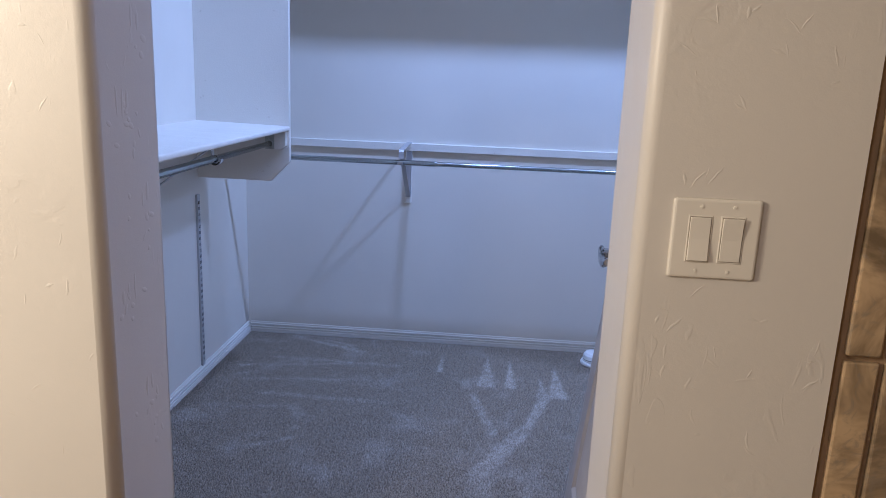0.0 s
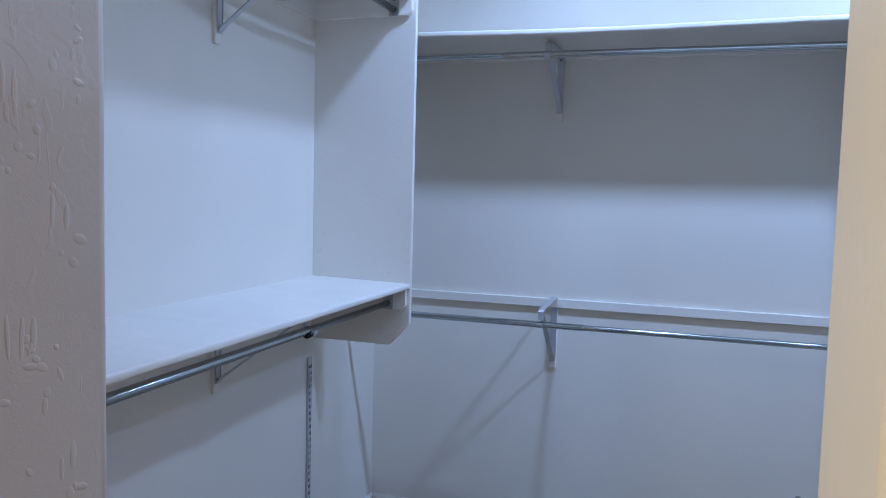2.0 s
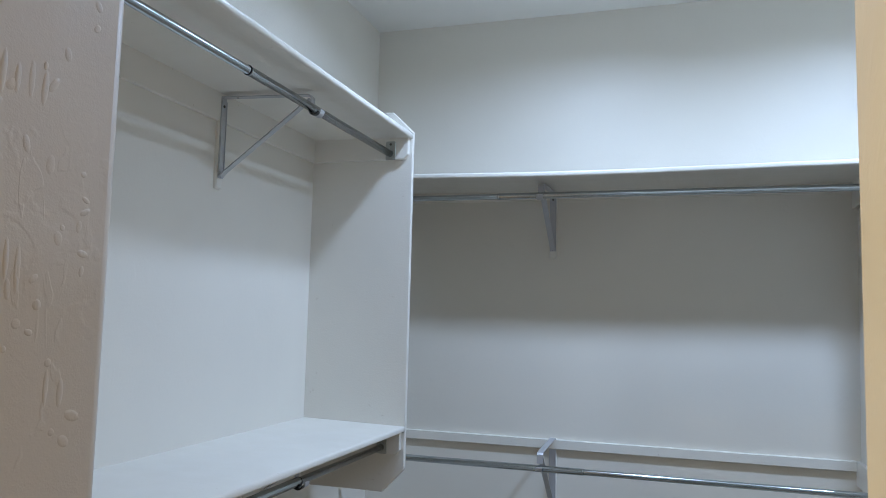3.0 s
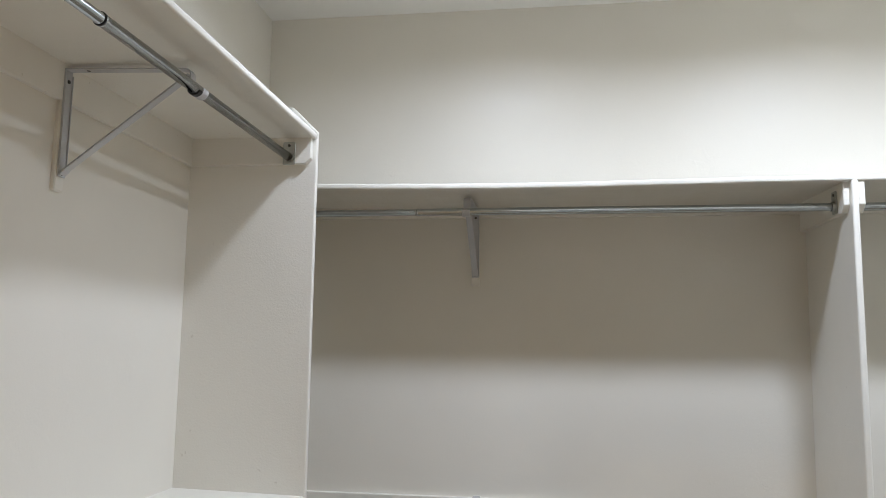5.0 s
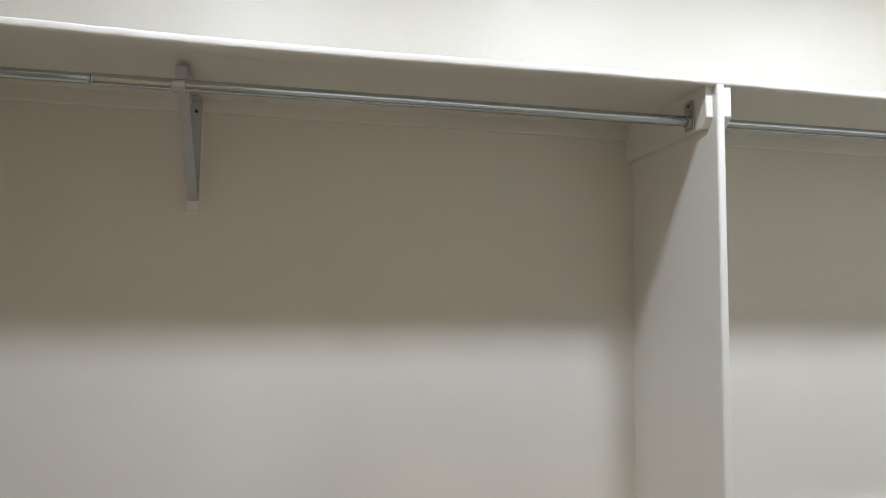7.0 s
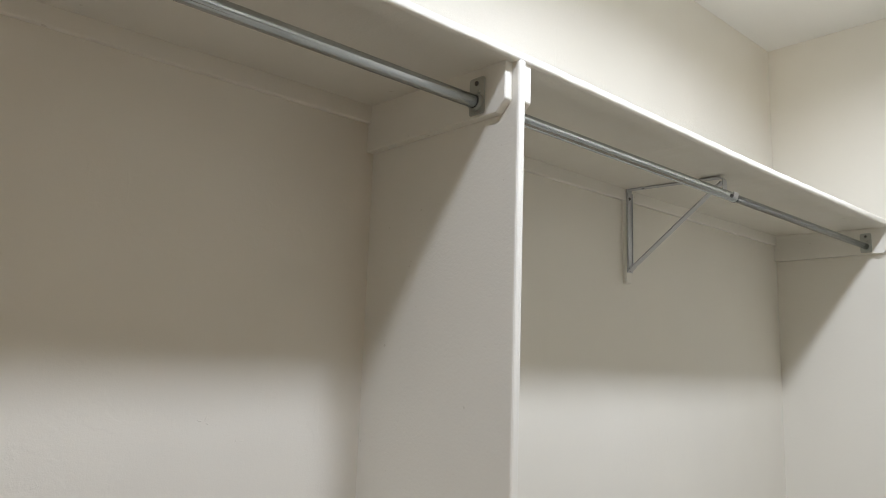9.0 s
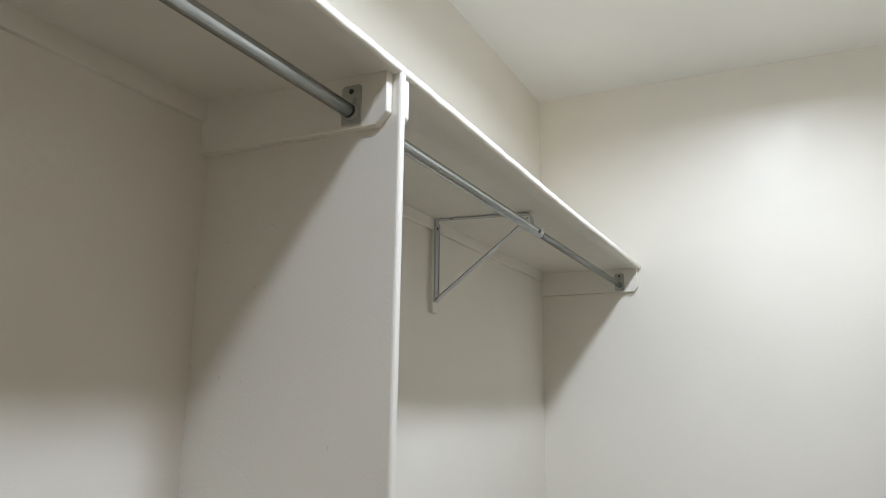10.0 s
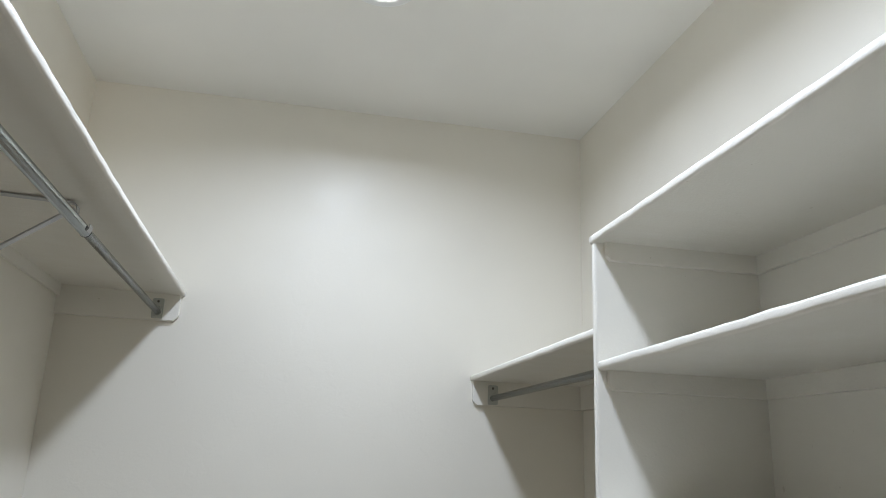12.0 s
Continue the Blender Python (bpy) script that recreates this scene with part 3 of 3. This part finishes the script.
# ---- the left wall's double shelves and their end panel ----
def left_shelf(top):
    ob = thing("wall_shelf", ((L + SX) / 2, (DI + PY) / 2, top - T), "white-painted board shelf with wooden cleats along the wall", "shelf", "left wall shelves")
    part("board", board(L - 0.008, DI + 0.001, top - T + 0.008, SX, PY + 0.002, top + 0.008, "y", rough_edge=0.001, tilt=-0.008), BOARD, ob)
    z0, z1 = top - T - 0.075, top - T + 0.011
    part("cleat", box(L - 0.004, DI + 0.010, z0, L + 0.012, PY - 0.010, z1, 0.002, 1), BOARD, ob)
    part("cleat", prism(cleat_outline(L - 0.004, SX - 0.012, z0, z1, 0.016), "y", DI - 0.004, DI + 0.0185, 0.0015, 1), BOARD, ob)
    return ob


left_shelf(ZU)
left_shelf(ZL)
ob = thing("end_panel", (L + 0.19, PY + T / 2, 0.883), "white-painted upright panel with clipped corners, off the floor", "panel")
pts = [(L - 0.006, 0.879), (SX - 0.078, 0.879), (SX, 0.960), (SX, 2.137), (SX - 0.078, 2.213), (L - 0.006, 2.213)]
part("panel_board", prism(pts, "y", PY, PY + T, 0.004, 2), BOARD, ob)
for top in (ZU, ZL):
    part("cleat", prism(cleat_outline(L - 0.004, SX - 0.012, top - T - 0.075, top - T + 0.011, 0.016), "y", PY - 0.018, PY + 0.004, 0.0015, 1), BOARD, ob)
closet_rod((-0.888, DI + 0.019, 2.055), (-0.888, PY - 0.019, 2.055), 0.459, False, "y", "galvanised steel telescoping rod under the upper shelf")
closet_rod((-0.888, DI + 0.019, 1.034), (-0.888, PY - 0.019, 1.034), 0.655, True, "y", "galvanised steel telescoping rod under the lower shelf")


# slotted standard below the lower shelf
ob = thing("shelf_standard", (L + 0.006, 2.988, 0.061), "white slotted steel shelf standard on the wall", "shelf standard")
chan = box(L, 2.976, 0.062, L + 0.010, 3.000, 0.812, 0.0012, 1)
rail = part("channel", chan, BRACKET, ob)
k = 0
z = 0.085
while z < 0.79:
    for dy in (-0.005, 0.005):
        part("slot", box(L + 0.0098, 2.988 + dy - 0.002, z, L + 0.0104, 2.988 + dy + 0.002, z + 0.013), SLOT, rail)
    z += 0.0254
screw((L + 0.010, 2.982, 0.775), "x", 1, rail, 0.005)


# ---- the far wall's long shelf ----
def sag(x):
    if x > PX:
        return -0.004 * math.sin(math.pi * (x - PX) / (R - PX)) ** 2
    u = (x - L) / (PX - L)
    return 0.006 * (1 - u) - 0.009 * math.sin(math.pi * u) ** 2


ob = thing("long_shelf", ((L + R) / 2, (F + FS) / 2, ZS - T), "long white-painted board shelf, sagging a little between supports", "shelf")
part("board", board(L + 0.001, FS, ZS - T, R - 0.001, F + 0.008, ZS, "x", sag, tilt=0.010), BOARD, ob)
z0, z1 = ZS - T - 0.088, ZS - T + 0.010
for a, b in ((L + 0.0005, PX - T / 2 - 0.010), (PX + T / 2 + 0.010, R - 0.010)):
    part("cleat", box(a, F - 0.010, ZS - T - 0.028, b, F + 0.006, z1 + 0.004, 0.003, 2), BOARD, ob)
part("cleat", prism(cleat_outline(F + 0.004, FS + 0.012, z0, z1 + 0.002, 0.016), "x", R - 0.018, R + 0.004, 0.0015, 1), BOARD, ob)

ob = thing("divider_panel", (PX, (F + FS) / 2, FL), "tall white-painted upright divider standing on the carpet", "panel")
bm = box(PX - T / 2, FS, FL, PX + T / 2, F + 0.008, ZS - T + 0.006, 0.005, 3)
for vert in bm.verts:
    vert.co.x -= 0.009 * (ZS - vert.co.z)
part("panel_board", bm, BOARD, ob)
for s, setback in ((-1, 0.016), (1, 0.005)):
    a, b = PX + s * (T / 2 - 0.004), PX + s * (T / 2 + 0.018)
    part("cleat", prism(cleat_outline(F + 0.004, FS + setback, z0, z1 + 0.002, 0.021), "x", a, b, 0.0015, 1), BOARD, ob)
a, b = PX - 0.009 - T / 2 + 0.004, PX - 0.009 - T / 2 - 0.018
part("cleat", prism(cleat_outline(F + 0.004, FS + 0.06, ZC - 0.088, ZC, 0.016), "x", a, b, 0.0015, 1), BOARD, ob)
closet_rod((L + 0.0005, 3.280, 1.941), (PX - T / 2 - 0.019, 3.280, 1.941), 0.337, False, "x", "galvanised steel telescoping rod under the long shelf", False)
closet_rod((PX + T / 2 + 0.019, 3.280, 1.941), (R - 0.019, 3.280, 1.941), 0.480, True, "x", "galvanised steel telescoping rod under the long shelf")

ob = thing("wall_cleat", ((L + PX) / 2, F, ZC - 0.04), "narrow white-painted wood cleat on the wall, without a shelf", "cleat", "bare wall cleats")
part("cleat_board", box(L + 0.0005, F - 0.018, ZC - 0.037, PX - 0.03, F + 0.004, ZC, 0.002, 1), BOARD, ob)
ob = thing("wall_cleat", ((R + PX) / 2, F, ZC - 0.04), "narrow white-painted wood cleat on the wall, without a shelf", "cleat", "bare wall cleats")
part("cleat_board", box(PX + T / 2 + 0.001, F - 0.018, ZC - 0.037, R - 0.001, F + 0.004, ZC, 0.002, 1), BOARD, ob)
closet_rod((L + 0.0005, 3.285, 0.949), (PX - 0.009 - T / 2 - 0.019, 3.285, 0.949), 0.510, True, "x", "galvanised steel telescoping rod below the bare cleat", False)


# ---- near wall: rod shelf and cubby shelves ----
CX, CY = 1.456, 2.218
ob = thing("corner_shelf", ((CX + R) / 2, N + 0.2, 1.77), "white-painted board shelf in the corner beside the cubbies", "shelf")
part("board", board(CX + T - 0.004, N - 0.008, 1.793 - T, R + 0.004, 2.194, 1.793, "x"), BOARD, ob)
z0, z1 = 1.793 - T - 0.085, 1.793 - T + 0.004
part("cleat", box(CX + T + 0.010, N - 0.004, z0, R - 0.010, N + 0.018, z1, 0.002, 1), BOARD, ob)
part("cleat", prism(cleat_outline(N - 0.004, 2.186, z0, z1, 0.016), "x", R - 0.018, R + 0.004, 0.0015, 1), BOARD, ob)
part("cleat", prism(cleat_outline(N - 0.004, 2.186, z0, z1, 0.016), "x", CX + T - 0.004, CX + T + 0.018, 0.0015, 1), BOARD, ob)
closet_rod((CX + T + 0.019, 2.114, 1.715), (R - 0.019, 2.114, 1.715), 0.06, True, "x", "galvanised steel telescoping rod in the corner")

ob = thing("cubby_unit", ((JOG + CX) / 2, N + 0.23, FL), "white-painted open cubby shelves between two upright sides", "shelving unit")
NB = 1.832                                # face of an added back board, placed so its corner fits the camera's view
part("back_board", box(JOG + 0.014, NB - 0.010, FL + 0.002, CX + 0.004, NB, 1.966), BOARD, ob)
part("side_panel", box(CX, N - 0.008, FL, CX + T, CY, 1.970, 0.005, 3), BOARD, ob)
part("side_panel", box(JOG + 0.0105, N - 0.008, FL, JOG + 0.0105 + T, CY, 1.970, 0.005, 3), BOARD, ob)
A, B = JOG + 0.0105 + T, CX
for k, top in enumerate((1.983, 1.711, 1.437, 1.165, 0.893, 0.623, 0.353)):
    if k == 0:
        part("shelf_board", board(JOG + 0.0105, N - 0.008, top - T, CX + T, CY + 0.004, top, "x"), BOARD, ob, "white-painted top board")
    else:
        part("shelf_board", board(A - 0.004, NB - 0.004, top - T, B + 0.004, CY - 0.002, top, "x", (lambda x: 0.009 * (B - x) / (B - A)) if k == 1 else None, rough_edge=0.0014), BOARD, ob)
    zt, zb = top - T + 0.004, top - T - 0.040
    part("cleat", box(A + 0.010, NB - 0.004, zb, B - 0.010, NB + 0.010, zt, 0.002, 1), BOARD, ob)
    for a, b in ((B - 0.012, B + 0.004), (A - 0.004, A + 0.012)):
        part("cleat", prism(cleat_outline(NB - 0.004, CY - 0.022, zb, zt, 0.010), "x", a, b, 0.0015, 1), BOARD, ob)


# ---- the door ----
def door():
    """A moulded two-panel leaf, built from its hinge edge along +x and turned to stand open; its lean fits the camera's
    view.
    """
    w, h, th = 0.745, 2.03, 0.035
    ob = thing("door", (JR + 0.014, DI + 0.012, FL + 0.014), "cream-painted two-panel door standing open, tilted to fit the camera's view", "door", turn=86.8, lean=6.0)
    rails = [(0.0, 0.22), (0.70, 0.945), (1.90, h)]
    leaf = bmesh.new()
    st = 0.115
    for a, b in ((0, st), (w - st, w)):
        box(a, -th / 2, 0, b, th / 2, h, bm=leaf)
    for a, b in rails:
        box(st, -th / 2, a, w - st, th / 2, b, bm=leaf)
    leaf = part("leaf", leaf, DOORPAINT, ob, local=True)
    for z0, z1 in ((0.22, 0.70), (0.945, 1.90)):
        bm = bmesh.new()
        rings = []
        for inset, y in ((0, th / 2), (0.012, th / 2 - 0.009), (0.03, th / 2 - 0.009), (0.055, th / 2 - 0.002), (0.06, th / 2 - 0.001)):
            for s in (1, -1):
                rings.append([bm.verts.new((px, s * y, pz)) for px, pz in
                              ((st + inset, z0 + inset), (w - st - inset, z0 + inset), (w - st - inset, z1 - inset), (st + inset, z1 - inset))])
        for s in (0, 1):
            seq = rings[s::2]
            for a, b in zip(seq, seq[1:]):
                for k in range(4):
                    bm.faces.new((a[k], a[(k + 1) % 4], b[(k + 1) % 4], b[k]))
            bm.faces.new(seq[-1])
        bmesh.ops.recalc_face_normals(bm, faces=bm.faces)
        part("door_panel", bm, DOORPAINT, leaf, local=True)
    for s in (1, -1):
        y = s * th / 2
        rose = turned([(0.033, y), (0.033, y + s * 0.004), (0.029, y + s * 0.009), (0.014, y + s * 0.011), (0.012, y + s * 0.034), (0.0, y + s * 0.034)],
                      (w - 0.062, 0, 0.872), "y", 28)
        rose = part("rose", rose, CHROME, leaf, "round satin nickel rose", local=True, smooth=False)
        lever = bmesh.new()
        n = 12
        rows = []
        for i in range(n + 1):
            u = i / n
            px = w - 0.062 + 0.014 - 0.118 * u
            pz = 0.872 + 0.004 - 0.016 * math.sin(u * math.pi * 0.9)
            hw = 0.0125 - 0.004 * u + 0.004 * math.sin(math.pi * u)
            hy = 0.0080
            yc = y + s * (0.040 - 0.008 * u * u)
            rows.append([lever.verts.new((px, yc + hy * math.cos(2 * math.pi * k / 12), pz + hw * math.sin(2 * math.pi * k / 12))) for k in range(12)])
        for a, b in zip(rows, rows[1:]):
            for k in range(12):
                lever.faces.new((a[k], a[(k + 1) % 12], b[(k + 1) % 12], b[k])).smooth = True
        lever.faces.new(rows[0])
        lever.faces.new(rows[-1])
        bmesh.ops.recalc_face_normals(lever, faces=lever.faces)
        part("handle", lever, CHROME, rose, "satin nickel lever", local=True)
    return ob


door()

# ---- loose and small things ----
dx, dy, dz = 0.540, 3.430, FL + 0.007
ob = thing("smoke_detector", (dx, dy, dz), "round white plastic smoke detector lying on the carpet", "smoke detector")
bm = turned([(0.0, 0.0), (0.063, 0.0), (0.065, 0.006), (0.063, 0.013), (0.056, 0.014)], (dx, dy, dz), "z", 40)
part("base_ring", bm, PLASTIC, ob, smooth=False)
bm = turned([(0.052, 0.013), (0.054, 0.021), (0.054, 0.0235), (0.050, 0.0245), (0.050, 0.027), (0.0535, 0.028), (0.051, 0.046), (0.042, 0.056), (0.02, 0.061), (0.0, 0.0615)], (dx, dy, dz), "z", 40)
part("cover", bm, PLASTIC, ob, smooth=False)
bm = turned([(0.0505, 0.0236), (0.0513, 0.0236), (0.0513, 0.0278), (0.0505, 0.0278)], (dx, dy, dz), "z", 40)
part("vent_slit", bm, SLOT, ob, "vent slit, its shade painted dark")


def light_switch():
    x0, x1, z0, z1 = 0.280, 0.398, 1.072, 1.183
    y, cz = DO, 1.1275
    ob = thing("light_switch", ((x0 + x1) / 2, y, cz), "almond double rocker light switch on the trowelled wall", "light switch")
    part("cover_plate", prism([(x0, z0), (x1, z0), (x1, z1), (x0, z1)], "y", y - 0.006, y + 0.002, 0.0045, 3), IVORY, ob)
    for cx, s in ((0.3175, 1), (0.3605, -1)):
        rim = box(cx - 0.0162, y - 0.0068, cz - 0.0325, cx + 0.0162, y - 0.0055, cz + 0.0325, 0.0006, 1)
        rim = part("rocker_frame", rim, IVORY, ob)
        part("gap", box(cx - 0.0146, y - 0.0070, cz - 0.0308, cx + 0.0146, y - 0.0067, cz + 0.0308), GAP, rim, "thin gap, its shade painted tan")
        rock = [(y - 0.0066, cz - 0.0298), (y - 0.0095 - s * 0.0016, cz - 0.0296), (y - 0.0080, cz), (y - 0.0095 + s * 0.0016, cz + 0.0296), (y - 0.0066, cz + 0.0298)]
        part("rocker", prism(rock, "x", cx - 0.0136, cx + 0.0136, 0.0006, 1), IVORY, ob)
        for z in (z0 + 0.011, z1 - 0.011):
            part("screw", turned([(0.0026, -0.0055), (0.0024, -0.0068), (0.0, -0.0072)], (cx, y, z), "y", 14), IVORY, ob)
    return ob


light_switch()


def recessed_light():
    ob = thing("recessed_light", (LAMPS[0][0], LAMPS[0][1], C), "round white recessed ceiling light, switched on", "ceiling light", "closet ceiling lights")
    lx, ly = LAMPS[0]
    ring = turned([(0.095, 0.0), (0.095, -0.004), (0.086, -0.008), (0.068, -0.007), (0.0615, -0.003), (0.0615, 0.0)], (lx, ly, C), "z", 40)
    part("trim_ring", ring, PLASTIC, ob)
    part("diffuser", turned([(0.062, -0.0015), (0.062, -0.003), (0.045, -0.0045), (0.0, -0.005)], (lx, ly, C), "z", 40), GLOW, ob, "glowing white lens")
    return ob


first = recessed_light()
for lx, ly in LAMPS[1:]:
    copy_thing(first, pose(lx, ly, C))

# ---- bathroom tiles ----
TW, TH, J = 0.155, 0.367, 0.009
shapes = {}
for row in range(8):
    z0 = -0.157 + row * (TH + J) - 0.0
    z1 = min(z0 + TH, C)
    z0 = max(z0, 0.0)
    x = 0.539
    first_w = 0.048
    while x < 1.59 and z1 - z0 > 0.02:
        wdt = first_w if x < 0.545 else TW
        x1 = min(x + wdt, 1.598)
        key = (round(x1 - x, 4), round(z1 - z0, 4))
        if key not in shapes:
            w2, h2 = key[0] / 2, key[1] / 2
            bm = box(-w2, -0.006, -h2, w2, 0.005, h2, 0.003, 2)
            shapes[key] = finish(bm, "tile", TILE)
        ob = new("tile", shapes[key])
        ob.parent = tile_wall
        ob.location = ((x + x1) / 2, DO + 0.009 + random.uniform(-0.0015, 0.001), (z0 + z1) / 2)
        x = x1 + J


# ---- carpet pile ----
def carpet_pile(x0, y0, x1, y1, step, height):
    """Short leaning tufts of yarn, one three-sided spike each, standing on the carpet's backing."""
    rng = np.random.default_rng(4)
    nx, ny = int((x1 - x0) / step), int((y1 - y0) / step)
    gx, gy = np.meshgrid(np.arange(nx), np.arange(ny))
    cx = (x0 + (gx.ravel() + rng.uniform(-0.45, 0.45, nx * ny)) * step)
    cy = (y0 + (gy.ravel() + rng.uniform(-0.45, 0.45, nx * ny)) * step)
    keep = (cx > x0 + 0.004) & (cy < y1 - 0.004)
    cx, cy = cx[keep], cy[keep]
    n = len(cx)
    rad = step * rng.uniform(0.5, 0.8, n)
    turn = rng.uniform(0, 2 * np.pi, n)
    verts = np.empty((n, 4, 3))
    for k in range(3):
        verts[:, k, 0] = cx + rad * np.cos(turn + k * 2.0944)
        verts[:, k, 1] = cy + rad * np.sin(turn + k * 2.0944)
        verts[:, k, 2] = FL - 0.0005
    verts[:, 3, 0] = cx + rng.normal(0, 0.4, n) * step
    verts[:, 3, 1] = cy + rng.normal(-0.15, 0.4, n) * step
    verts[:, 3, 2] = FL + height * rng.uniform(0.6, 1.15, n)
    base = np.arange(n)[:, None] * 4
    faces = np.concatenate([base + f for f in ((0, 1, 3), (1, 2, 3), (2, 0, 3))], axis=0)
    me = bpy.data.meshes.new("carpet_pile")
    me.vertices.add(n * 4)
    me.vertices.foreach_set("co", verts.ravel())
    me.loops.add(len(faces) * 3)
    me.loops.foreach_set("vertex_index", faces.ravel())
    me.polygons.add(len(faces))
    me.polygons.foreach_set("loop_start", np.arange(len(faces)) * 3)
    me.update(calc_edges=True)
    me.validate()
    me.materials.append(CARPET)
    return tagged(new("carpet_pile", me), "short taupe cut pile with pale vacuum strokes", "carpet", kind="stuff")


carpet_pile(L + 0.014, DI - 0.05, PX - 0.055, F - 0.014, 0.0052, 0.009)
